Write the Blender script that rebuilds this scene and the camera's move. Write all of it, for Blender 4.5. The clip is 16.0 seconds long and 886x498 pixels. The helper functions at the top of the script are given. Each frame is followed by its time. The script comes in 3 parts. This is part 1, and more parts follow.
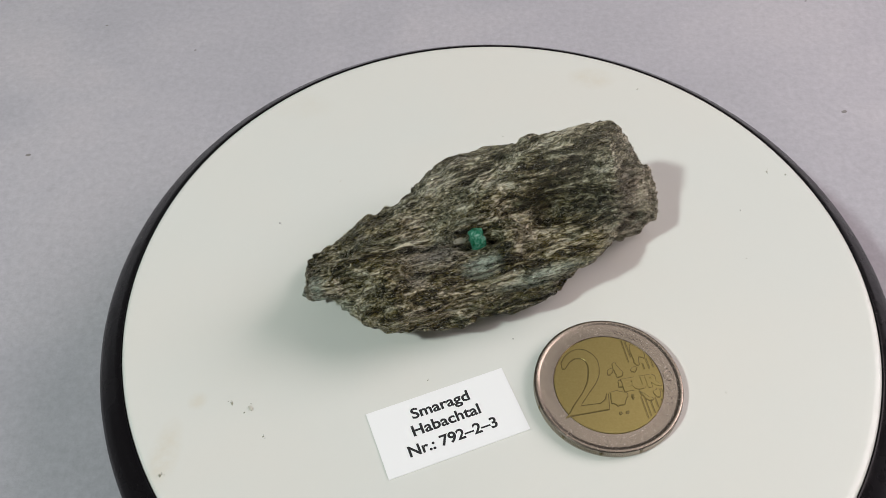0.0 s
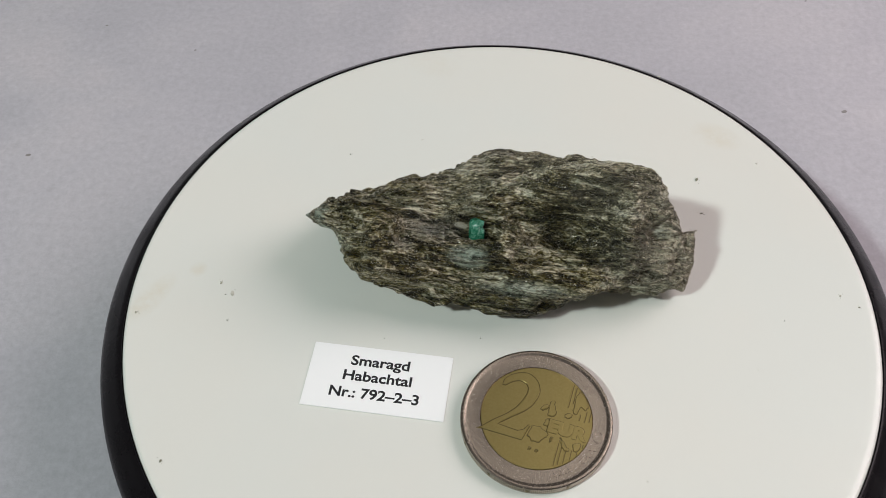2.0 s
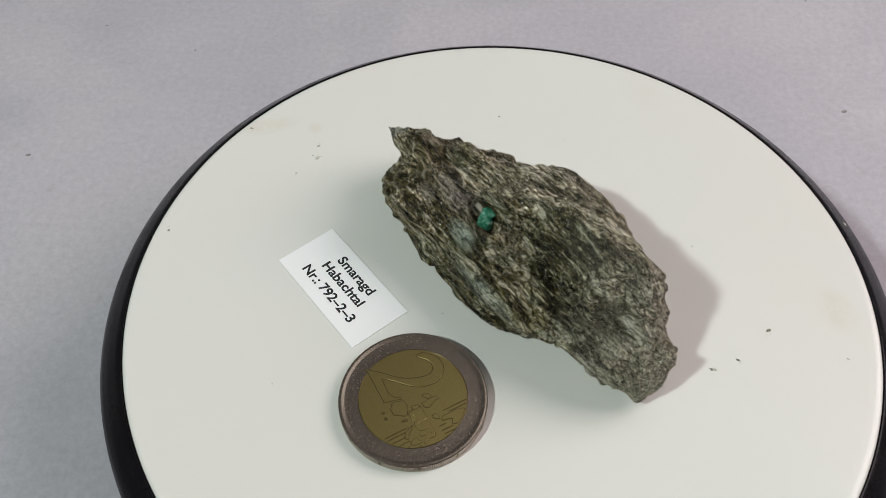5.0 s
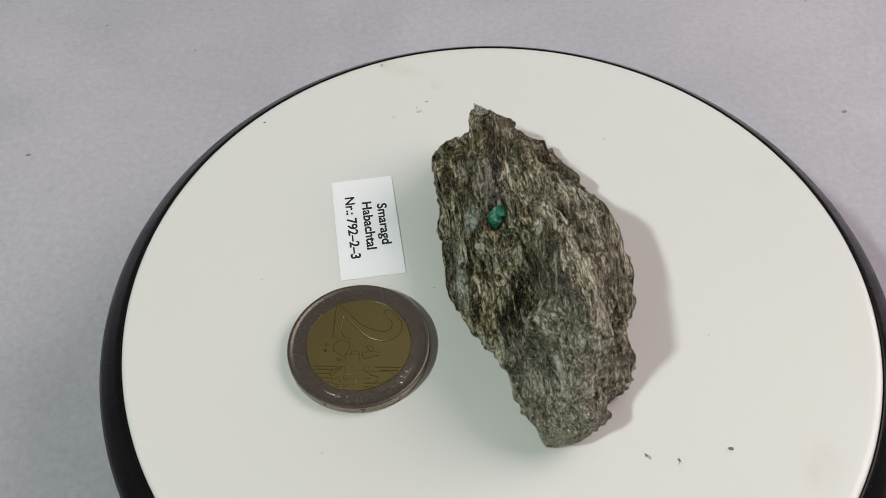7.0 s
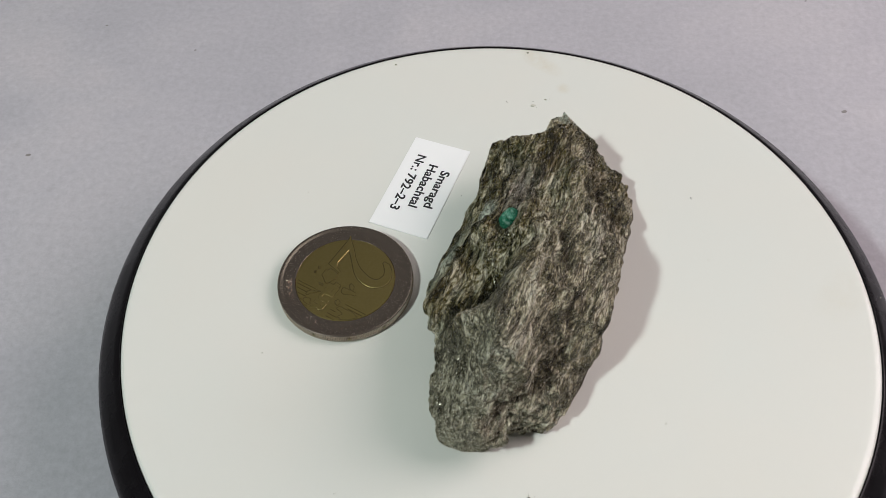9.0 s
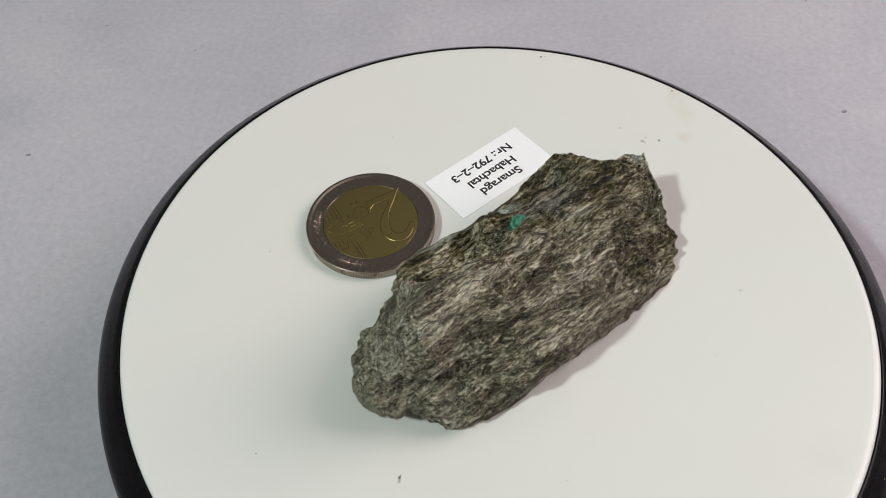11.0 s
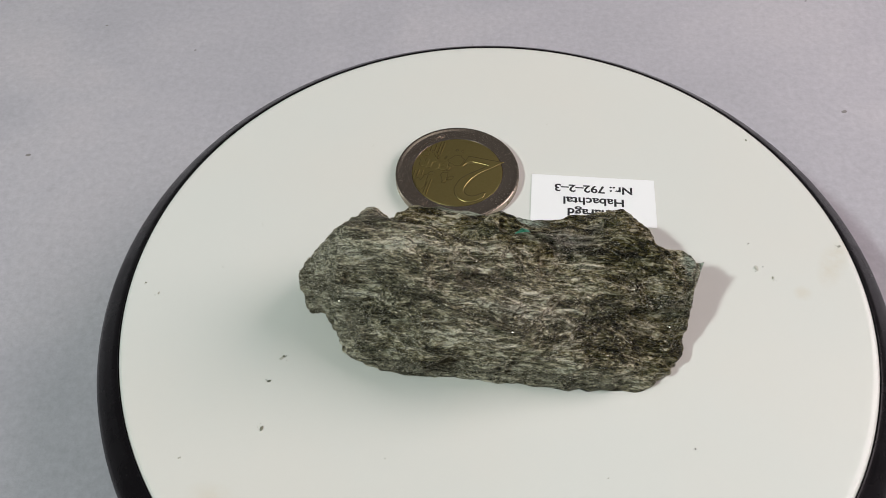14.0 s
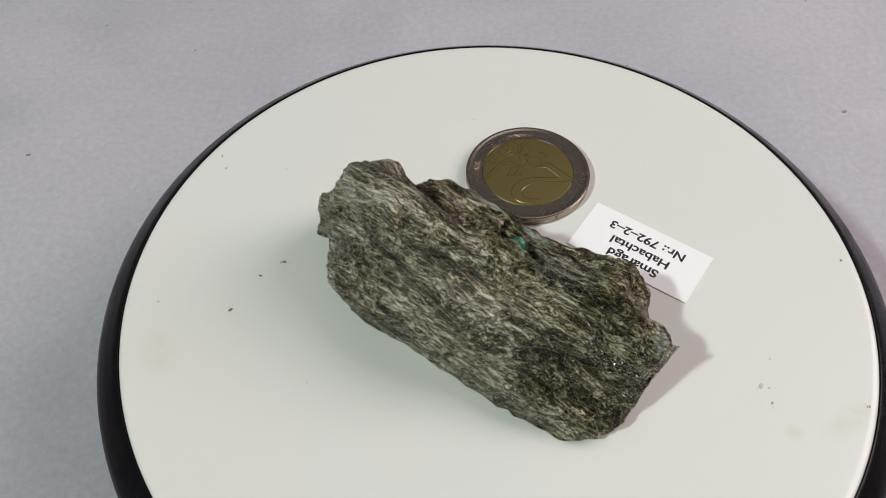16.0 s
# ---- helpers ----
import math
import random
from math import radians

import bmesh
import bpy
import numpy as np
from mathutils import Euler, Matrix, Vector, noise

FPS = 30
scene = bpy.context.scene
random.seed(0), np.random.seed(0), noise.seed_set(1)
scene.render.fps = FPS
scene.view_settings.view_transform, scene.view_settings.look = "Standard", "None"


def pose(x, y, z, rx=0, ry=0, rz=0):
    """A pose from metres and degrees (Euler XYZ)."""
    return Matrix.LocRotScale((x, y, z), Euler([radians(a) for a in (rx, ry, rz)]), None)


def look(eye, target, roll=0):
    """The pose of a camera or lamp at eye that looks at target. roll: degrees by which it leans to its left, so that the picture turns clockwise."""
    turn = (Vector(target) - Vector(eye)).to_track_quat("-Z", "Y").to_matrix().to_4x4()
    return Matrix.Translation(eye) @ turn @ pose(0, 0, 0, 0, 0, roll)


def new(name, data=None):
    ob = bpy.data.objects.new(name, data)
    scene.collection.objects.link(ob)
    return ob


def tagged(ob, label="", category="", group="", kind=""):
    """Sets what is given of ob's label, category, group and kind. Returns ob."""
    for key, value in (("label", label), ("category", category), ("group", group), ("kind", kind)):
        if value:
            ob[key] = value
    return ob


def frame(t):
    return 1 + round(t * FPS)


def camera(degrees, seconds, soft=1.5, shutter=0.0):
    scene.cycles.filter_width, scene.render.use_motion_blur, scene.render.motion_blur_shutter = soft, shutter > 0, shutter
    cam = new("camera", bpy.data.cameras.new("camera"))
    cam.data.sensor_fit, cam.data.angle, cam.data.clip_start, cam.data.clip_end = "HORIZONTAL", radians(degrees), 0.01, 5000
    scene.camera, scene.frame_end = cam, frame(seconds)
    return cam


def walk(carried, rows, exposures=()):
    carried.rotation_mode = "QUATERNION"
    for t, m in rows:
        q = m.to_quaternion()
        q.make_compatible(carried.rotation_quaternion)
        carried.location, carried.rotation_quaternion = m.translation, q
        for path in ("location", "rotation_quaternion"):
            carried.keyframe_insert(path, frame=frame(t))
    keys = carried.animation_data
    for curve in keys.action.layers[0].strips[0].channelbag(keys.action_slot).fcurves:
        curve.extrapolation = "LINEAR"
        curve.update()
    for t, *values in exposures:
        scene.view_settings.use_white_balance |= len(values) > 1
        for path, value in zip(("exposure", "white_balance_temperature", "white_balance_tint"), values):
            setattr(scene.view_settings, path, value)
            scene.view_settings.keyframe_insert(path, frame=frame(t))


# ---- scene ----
# Desk top at z = 0, turntable axis at the origin, platter top at TOP.
TOP = 0.042
EYE = Vector((0.0, -0.09329, 0.13517 + TOP))
AIM = EYE + Vector((-0.06454, 0.59921, -0.79798))
cam = camera(54.54, 16.0, soft=0.55)
walk(cam, [(0.0, look(EYE, AIM, -1.42)), (16.0, look(EYE, AIM, -1.42))])


def spin(t):
    """Turn of the platter in degrees at t seconds, clockwise from above."""
    return -14.696 * t + float(np.interp(t, (0, 4, 8, 12, 16), (0, 1.05, 0.80, 0.35, -0.2)))


# ---- light: a cool lamp at the front left, a broad warmer one at the right, an added overhead fill, a dim room ----
def area(name, at, target, size, power, colour):
    d = bpy.data.lights.new(name, "AREA")
    d.shape, d.size, d.energy, d.color = "DISK", size, power, colour
    ob = new(name, d)
    ob.matrix_world = look(at, target)
    return ob


area("cool_lamp", (-0.54, -0.455, 0.84 + TOP), (0, 0, TOP), 0.075, 6.6, (0.865, 0.98, 0.965))
area("warm_lamp", (0.47, 0.14, 0.48), (0, 0, TOP), 0.48, 2.85, (1.0, 0.86, 0.895))
# added source with no known fitting; brightens the coin's reflection from above
area("overhead_fill", (0.30, 0.45, 1.20), (0, 0, TOP), 0.60, 0.65, (1.0, 0.97, 0.93))
world = bpy.data.worlds.new("room_light")
scene.world = world
world.use_nodes = True
world.node_tree.nodes["Background"].inputs[0].default_value = (1.0, 0.98, 0.97, 1)
world.node_tree.nodes["Background"].inputs[1].default_value = 0.105
scene.view_settings.exposure = 0.0


# ---- materials ----
class Mat:
    """A small wrapper to wire node materials."""

    def __init__(self, name, colour=(0.8, 0.8, 0.8), rough=0.5, metal=0.0, spec=0.5):
        self.m = bpy.data.materials.new(name)
        self.m.use_nodes = True
        self.t = self.m.node_tree
        self.b = self.t.nodes["Principled BSDF"]
        self.b.inputs["Base Color"].default_value = (*colour, 1)
        self.b.inputs["Roughness"].default_value = rough
        self.b.inputs["Metallic"].default_value = metal
        self.b.inputs["Specular IOR Level"].default_value = spec
        self.co = self.t.nodes.new("ShaderNodeTexCoord").outputs["Object"]

    def link(self, a, b):
        self.t.links.new(a, b)

    def stretch(self, scale, rot=(0, 0, 0), loc=(0, 0, 0)):
        n = self.t.nodes.new("ShaderNodeMapping")
        n.inputs["Scale"].default_value = scale
        n.inputs["Rotation"].default_value = [radians(a) for a in rot]
        n.inputs["Location"].default_value = loc
        self.link(self.co, n.inputs["Vector"])
        return n.outputs[0]

    def noise(self, scale, detail=6, rough=0.6, co=None, warp=0.0):
        n = self.t.nodes.new("ShaderNodeTexNoise")
        n.inputs["Scale"].default_value = scale
        n.inputs["Detail"].default_value = detail
        n.inputs["Roughness"].default_value = rough
        n.inputs["Distortion"].default_value = warp
        self.link(co or self.co, n.inputs["Vector"])
        return n.outputs["Fac"]

    def cells(self, scale, co=None, out="Color"):
        n = self.t.nodes.new("ShaderNodeTexVoronoi")
        n.inputs["Scale"].default_value = scale
        self.link(co or self.co, n.inputs["Vector"])
        return n.outputs[out]

    def ramp(self, fac, *stops):
        n = self.t.nodes.new("ShaderNodeValToRGB")
        e = n.color_ramp.elements
        while len(e) < len(stops):
            e.new(0.5)
        for el, (pos, c) in zip(e, stops):
            el.position = pos
            el.color = (*c, 1) if isinstance(c, tuple) else (c, c, c, 1)
        self.link(fac, n.inputs[0])
        return n.outputs[0]

    def mix(self, fac, a, b, mode="MIX"):
        n = self.t.nodes.new("ShaderNodeMix")
        n.data_type, n.blend_type = "RGBA", mode
        for k, v in ((0, fac), (6, a), (7, b)):
            if isinstance(v, (int, float)):
                n.inputs[k].default_value = v
            elif isinstance(v, tuple):
                n.inputs[k].default_value = (*v, 1)
            else:
                self.link(v, n.inputs[k])
        return n.outputs[2]

    def maths(self, op, a, b=0.0):
        n = self.t.nodes.new("ShaderNodeMath")
        n.operation = op
        for k, v in ((0, a), (1, b)):
            if isinstance(v, (int, float)):
                n.inputs[k].default_value = v
            else:
                self.link(v, n.inputs[k])
        return n.outputs[0]

    def spot(self, at, radii, soft=0.55):
        """1 inside an ellipsoid in object space, fading to 0 at its edge."""
        n = self.t.nodes.new("ShaderNodeMapping")
        n.vector_type = "TEXTURE"
        n.inputs["Location"].default_value = at
        n.inputs["Scale"].default_value = radii
        self.link(self.co, n.inputs["Vector"])
        g = self.t.nodes.new("ShaderNodeTexGradient")
        g.gradient_type = "SPHERICAL"
        self.link(n.outputs[0], g.inputs[0])
        return self.maths("MINIMUM", self.maths("MULTIPLY", g.outputs["Fac"], soft), 1.0)

    def colour(self, sock):
        self.link(sock, self.b.inputs["Base Color"])

    def rough(self, sock):
        self.link(sock, self.b.inputs["Roughness"])

    def bump(self, height, strength, dist):
        n = self.t.nodes.new("ShaderNodeBump")
        n.inputs["Strength"].default_value = strength
        n.inputs["Distance"].default_value = dist
        self.link(height, n.inputs["Height"])
        old = self.b.inputs["Normal"]
        if old.is_linked:
            self.link(old.links[0].from_socket, n.inputs["Normal"])
        self.link(n.outputs[0], old)


def make_desk():
    m = Mat("desk_paper", rough=0.7)
    big = m.ramp(m.noise(16, 6, 0.6, None, 0.5), (0.34, (0.475, 0.462, 0.492)), (0.48, (0.505, 0.488, 0.52)), (0.56, (0.53, 0.51, 0.538)), (0.68, (0.56, 0.53, 0.555)))
    fine = m.ramp(m.noise(520, 5, 0.75), (0.3, 0.86), (0.7, 1.08))
    col = m.mix(1.0, big, fine, "MULTIPLY")
    col = m.mix(m.ramp(m.noise(140, 3, 0.5), (0.68, 0.0), (0.76, 0.35)), col, (0.36, 0.34, 0.36))
    m.colour(col)
    m.bump(m.noise(900, 3, 0.7), 0.2, 0.0004)
    return m.m


def make_white():
    m = Mat("white_enamel", rough=0.16)
    blotch = m.ramp(m.noise(300, 6, 0.7), (0.35, 0.2), (0.6, 1.0))
    col = m.ramp(m.noise(22, 4, 0.55), (0.35, (0.755, 0.765, 0.708)), (0.65, (0.772, 0.763, 0.697)))
    for at, size, amount in (((0.0188, 0.0600, TOP), (0.006, 0.004, 0.004), 0.28), ((-0.0538, -0.0385, TOP), (0.003, 0.0075, 0.004), 0.35), ((-0.0508, -0.0282, TOP), (0.002, 0.002, 0.002), 0.3), ((-0.046, 0.046, TOP), (0.008, 0.005, 0.004), 0.12)):
        col = m.mix(m.maths("MULTIPLY", m.maths("MULTIPLY", m.spot(at, size, 1.6), blotch), amount), col, (0.66, 0.58, 0.42))
    m.colour(col)
    m.rough(m.ramp(m.noise(60, 3, 0.5), (0.3, 0.20), (0.7, 0.23)))
    return m.m


def make_black():
    m = Mat("black_plastic", (0.006, 0.005, 0.006), rough=0.25, spec=0.13)
    m.rough(m.ramp(m.noise(160, 5, 0.6), (0.35, 0.18), (0.7, 0.36)))
    m.colour(m.mix(m.ramp(m.noise(900, 2, 0.5), (0.72, 0.0), (0.80, 0.4)), (0.006, 0.005, 0.006), (0.05, 0.048, 0.045)))
    return m.m


def make_stone():
    m = Mat("mica_schist", rough=0.5, spec=0.22)
    # wavy foliation: the grain follows x and is bent a little by a slow noise
    sway = m.t.nodes.new("ShaderNodeTexNoise")
    sway.inputs["Scale"].default_value, sway.inputs["Detail"].default_value = 75, 3
    m.link(m.co, sway.inputs["Vector"])
    bent = m.t.nodes.new("ShaderNodeVectorMath")
    bent.operation = "MULTIPLY_ADD"
    m.link(sway.outputs["Color"], bent.inputs[0])
    bent.inputs[1].default_value = (0.0020, 0.0032, 0.0032)
    m.link(m.co, bent.inputs[2])
    plain = m.co
    m.co = bent.outputs[0]
    long_grain = m.stretch((0.42, 2.6, 2.6))
    short_grain = m.stretch((0.75, 2.0, 2.0), loc=(0.7, 0.2, 0.4))
    lamina = m.noise(330, 11, 0.74, long_grain, 0.15)
    fine = m.noise(1150, 6, 0.72, short_grain)
    speck = m.noise(2300, 3, 0.6, m.stretch((0.8, 1.5, 1.5)))
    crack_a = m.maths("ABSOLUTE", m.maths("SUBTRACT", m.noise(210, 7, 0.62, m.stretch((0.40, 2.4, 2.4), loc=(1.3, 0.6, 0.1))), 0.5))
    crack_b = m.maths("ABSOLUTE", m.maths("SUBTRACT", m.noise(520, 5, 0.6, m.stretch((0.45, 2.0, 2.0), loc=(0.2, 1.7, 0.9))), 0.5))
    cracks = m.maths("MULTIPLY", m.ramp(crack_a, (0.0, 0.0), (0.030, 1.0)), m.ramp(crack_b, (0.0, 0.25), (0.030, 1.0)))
    patches = m.noise(110, 6, 0.66, m.stretch((0.42, 1.7, 1.7), loc=(0.3, 0.1, 0)), 0.4)
    green = m.noise(150, 4, 0.6, m.stretch((1, 3, 3), loc=(2.3, 0.2, 0.5)))
    m.co = plain
    mixed = m.maths("ADD", m.maths("ADD", m.maths("MULTIPLY", lamina, 0.44), m.maths("MULTIPLY", fine, 0.32)), m.maths("MULTIPLY", speck, 0.24))
    mixed = m.maths("ADD", mixed, m.maths("MULTIPLY", m.maths("SUBTRACT", patches, 0.5), 0.40))
    col = m.ramp(mixed, (0.442, (0.006, 0.005, 0.0015)), (0.475, (0.062, 0.050, 0.012)), (0.505, (0.195, 0.165, 0.068)), (0.533, (0.45, 0.405, 0.265)), (0.58, (0.82, 0.785, 0.64)))
    col = m.mix(m.maths("MULTIPLY", m.ramp(green, (0.52, 0.0), (0.66, 0.45)), m.ramp(mixed, (0.44, 0.1), (0.56, 1.0))), col, (0.17, 0.24, 0.18))
    # zones: silvery blunt end, tip and low flank; black biotite bands; pale seams by the crystal
    lit = m.ramp(mixed, (0.43, 0.0), (0.56, 1.0))
    silver = m.maths("MAXIMUM", m.spot((0.033, 0.001, 0.010), (0.019, 0.016, 0.018), 2.2), m.spot((0.024, 0.004, 0.022), (0.018, 0.010, 0.010), 1.4))
    silver = m.maths("MAXIMUM", silver, m.spot((0.002, 0.0165, 0.002), (0.042, 0.0062, 0.0090), 1.7))
    silver = m.maths("MAXIMUM", silver, m.maths("MINIMUM", m.spot((0.006, 0.0110, 0.0175), (0.034, 0.0130, 0.0140), 0.9), 0.55))
    silver = m.maths("MAXIMUM", silver, m.spot((0.027, 0.012, 0.008), (0.014, 0.008, 0.010), 1.3))
    col = m.mix(m.maths("MULTIPLY", silver, 0.30), col, (0.35, 0.32, 0.235))
    col = m.mix(m.maths("MULTIPLY", silver, 0.70), col, m.mix(1.0, col, (1.9, 1.95, 2.05), "MULTIPLY"))
    col = m.mix(m.maths("MULTIPLY", m.maths("MULTIPLY", silver, lit), 0.60), col, (0.58, 0.57, 0.50))
    black = m.spot((-0.018, 0.009, 0.010), (0.015, 0.006, 0.007), 1.6)
    for at, radii in (((-0.002, 0.0125, 0.0178), (0.008, 0.0030, 0.0030)), ((-0.0095, 0.0122, 0.0135), (0.0075, 0.0035, 0.0026)), ((-0.017, 0.0120, 0.0105), (0.0075, 0.0040, 0.0028)), ((-0.0235, 0.0028, 0.0145), (0.0048, 0.0026, 0.0030))):
        black = m.maths("MAXIMUM", black, m.spot(at, radii, 1.8))
    col = m.mix(m.maths("MULTIPLY", black, m.ramp(fine, (0.44, 0.60), (0.58, 0.08))), col, (0.015, 0.013, 0.013))
    col = m.mix(m.maths("MULTIPLY", m.spot((-0.0105, -0.0050, 0.0160), (0.009, 0.0040, 0.0045), 1.1), lit), col, (0.31, 0.295, 0.30))
    col = m.mix(m.maths("MULTIPLY", m.spot((-0.0155, -0.0088, 0.0150), (0.0026, 0.0016, 0.0024), 1.8), lit), col, (0.52, 0.50, 0.42))
    seam = m.maths("MAXIMUM", m.spot((-0.0035, -0.0090, 0.0142), (0.0048, 0.0018, 0.0034), 1.9), m.spot((0.006, -0.0125, 0.0115), (0.013, 0.0016, 0.0024), 1.0))
    seam = m.maths("MAXIMUM", seam, m.spot((-0.0338, -0.0036, 0.0122), (0.0046, 0.0036, 0.0052), 3.0))
    seam = m.maths("MAXIMUM", seam, m.spot((-0.0300, -0.0070, 0.0075), (0.0060, 0.0045, 0.0060), 1.1))
    col = m.mix(m.maths("MULTIPLY", seam, m.ramp(fine, (0.40, 0.35), (0.52, 1.0))), col, (0.47, 0.55, 0.47))
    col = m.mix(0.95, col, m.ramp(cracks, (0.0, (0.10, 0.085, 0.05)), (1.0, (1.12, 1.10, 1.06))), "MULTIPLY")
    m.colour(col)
    m.rough(m.ramp(speck, (0.38, 0.48), (0.62, 0.18)))
    m.bump(lamina, 1.0, 0.0012)
    m.bump(cracks, 1.0, 0.0003)
    m.bump(fine, 0.9, 0.0005)
    m.bump(speck, 0.8, 0.00022)
    return m.m


def make_mica():
    m = Mat("mica_flake", (0.42, 0.40, 0.32), rough=0.30, metal=0.7)
    info = m.t.nodes.new("ShaderNodeNewGeometry").outputs["Random Per Island"]
    m.colour(m.ramp(info, (0.0, (0.08, 0.07, 0.04)), (0.5, (0.36, 0.33, 0.23)), (1.0, (0.90, 0.87, 0.75))))
    return m.m


def make_emerald():
    m = Mat("emerald", (0.02, 0.30, 0.17), rough=0.14)
    m.colour(m.ramp(m.noise(1100, 6, 0.75, None, 0.8), (0.36, (0.010, 0.13, 0.062)), (0.48, (0.040, 0.26, 0.150)), (0.57, (0.14, 0.42, 0.29)), (0.67, (0.48, 0.70, 0.59))))
    m.b.inputs["Transmission Weight"].default_value = 0.30
    m.b.inputs["IOR"].default_value = 1.57
    m.bump(m.cells(1300), 0.7, 0.0004)
    m.bump(m.noise(2200, 4, 0.7), 0.4, 0.0002)
    return m.m


def make_metal(name, a, b, rough):
    m = Mat(name, rough=rough, metal=1.0)
    m.colour(m.ramp(m.noise(2600, 8, 0.7), (0.35, a), (0.65, b)))
    m.rough(m.ramp(m.noise(3500, 6, 0.7), (0.3, rough - 0.03), (0.7, rough + 0.05)))
    scratch = m.noise(500, 4, 0.7, m.stretch((1, 14, 1), rot=(0, 0, 35)))
    m.bump(scratch, 0.10, 0.00006)
    m.bump(m.noise(4000, 3, 0.6), 0.10, 0.00005)
    return m.m


def make_paper():
    m = Mat("white_paper", (0.94, 0.945, 0.93), rough=0.6)
    m.bump(m.noise(3000, 3, 0.6), 0.1, 0.0001)
    return m.m


DESK, WHITE, BLACK, STONE, MICA, EMERALD = make_desk(), make_white(), make_black(), make_stone(), make_mica(), make_emerald()
NICKEL = make_metal("copper_nickel", (0.40, 0.335, 0.275), (0.44, 0.37, 0.31), 0.24)
BRASS = make_metal("nickel_brass", (0.38, 0.305, 0.115), (0.42, 0.34, 0.135), 0.36)
PAPER = make_paper()
INK = Mat("black_ink", (0.012, 0.012, 0.013), rough=0.5).m
# dark brass: painted shade beside the coin's relief, and the edge marks
SHADE_AND_MARKS = make_metal("shade_and_mark_brass", (0.16, 0.13, 0.06), (0.21, 0.17, 0.08), 0.42)


def make_grit():
    m = Mat("grit", (0.10, 0.095, 0.07), rough=0.7)
    pick = m.t.nodes.new("ShaderNodeNewGeometry").outputs["Random Per Island"]
    m.colour(m.ramp(pick, (0.0, (0.08, 0.08, 0.06)), (0.45, (0.20, 0.20, 0.14)), (0.7, (0.38, 0.37, 0.28)), (1.0, (0.64, 0.62, 0.54))))
    return m.m


GRIT = make_grit()
DUST = Mat("dust", (0.26, 0.24, 0.23), rough=0.9).m


# ---- helpers for meshes ----
def part(name, bm, material, parent=None, label="", smooth=True):
    me = bpy.data.meshes.new(name)
    bm.to_mesh(me)
    bm.free()
    me.materials.append(material)
    if smooth:
        me.shade_smooth()
        me.set_sharp_from_angle(angle=radians(smooth if smooth > 1 else 50))
    ob = new(name, me)
    if parent:
        ob.parent = parent
    return tagged(ob, label)


def lathe(profile, segs=200, closed=False):
    """Turns a profile of (radius, z) about the z axis."""
    bm = bmesh.new()
    rings = []
    for r, z in profile:
        if r < 1e-7:
            rings.append([bm.verts.new((0, 0, z))])
        else:
            rings.append([bm.verts.new((r * math.cos(2 * math.pi * k / segs), r * math.sin(2 * math.pi * k / segs), z)) for k in range(segs)])
    pairs = list(zip(rings, rings[1:])) + ([(rings[-1], rings[0])] if closed else [])
    for a, b in pairs:
        for k in range(segs):
            q = [a[k % len(a)], b[k % len(b)], b[(k + 1) % len(b)], a[(k + 1) % len(a)]]
            q = [v for i, v in enumerate(q) if v not in q[:i]]
            if len(q) > 2:
                bm.faces.new(q)
    bmesh.ops.recalc_face_normals(bm, faces=bm.faces)
    return bm


def slab(outline, z0, z1, bm=None):
    """A flat prism over an outline of (x, y), from z0 to z1."""
    bm = bm or bmesh.new()
    lo = [bm.verts.new((x, y, z0)) for x, y in outline]
    hi = [bm.verts.new((x, y, z1)) for x, y in outline]
    bm.faces.new(hi)
    bm.faces.new(lo[::-1])
    n = len(lo)
    for k in range(n):
        bm.faces.new((lo[k], lo[(k + 1) % n], hi[(k + 1) % n], hi[k]))
    return bm


def lettering(name, text, material, parent, x, y, z, width, height, depth, turn=0.0, bold=0.0, label="", bevel=0.0):
    """Raised text with its baseline's middle at (x, y), scaled to a width and a cap height."""
    cu = bpy.data.curves.new(name, "FONT")
    cu.body, cu.size, cu.extrude, cu.offset, cu.resolution_u = text, 1.0, 0.5, bold, 4
    cu.bevel_depth, cu.bevel_resolution = bevel, 1
    tmp = bpy.data.objects.new(name, cu)
    me = bpy.data.meshes.new_from_object(tmp)
    bpy.data.objects.remove(tmp)
    co = np.array([v.co for v in me.vertices])
    cap = 0.73
    lo, hi = co[:, 0].min(), co[:, 0].max()
    co[:, 0] = (co[:, 0] - (lo + hi) / 2) * width / (hi - lo)
    co[:, 1] *= height / cap
    co[:, 2] = (co[:, 2] - co[:, 2].min()) / (co[:, 2].max() - co[:, 2].min()) * depth
    me.vertices.foreach_set("co", co.ravel())
    me.materials.clear()
    me.materials.append(material)
    ob = new(name, me)
    ob.parent = parent
    ob.matrix_local = pose(x, y, z, 0, 0, turn)
    return tagged(ob, label)


# ---- desk ----
bm = slab([(-1.2, -0.9), (1.2, -0.9), (1.2, 0.9), (-1.2, 0.9)], -0.02, 0.0)
tagged(part("desk_top", bm, DESK, smooth=False), "pale lavender-grey desk top with a mottled matt surface", "desk", kind="structure")


def build_specks():
    bm = bmesh.new()
    for x, y, r in DESK_SPECKS:
        bmesh.ops.create_icosphere(bm, subdivisions=1, radius=r, matrix=pose(x, y, 0, 0, 0, 20) @ Matrix.Diagonal((1.3, 0.8, 0.3, 1)))
    return tagged(part("dust_specks", bm, DUST, smooth=False), "few dark dust specks on the pale desk", "dust", kind="stuff")


DESK_SPECKS = ((-0.1349, 0.0641, 0.0007), (0.0977, 0.0985, 0.0008), (-0.131, 0.122, 0.0004), (-0.099, 0.112, 0.0004), (0.095, 0.150, 0.0004), (-0.085, 0.165, 0.0004))
build_specks()


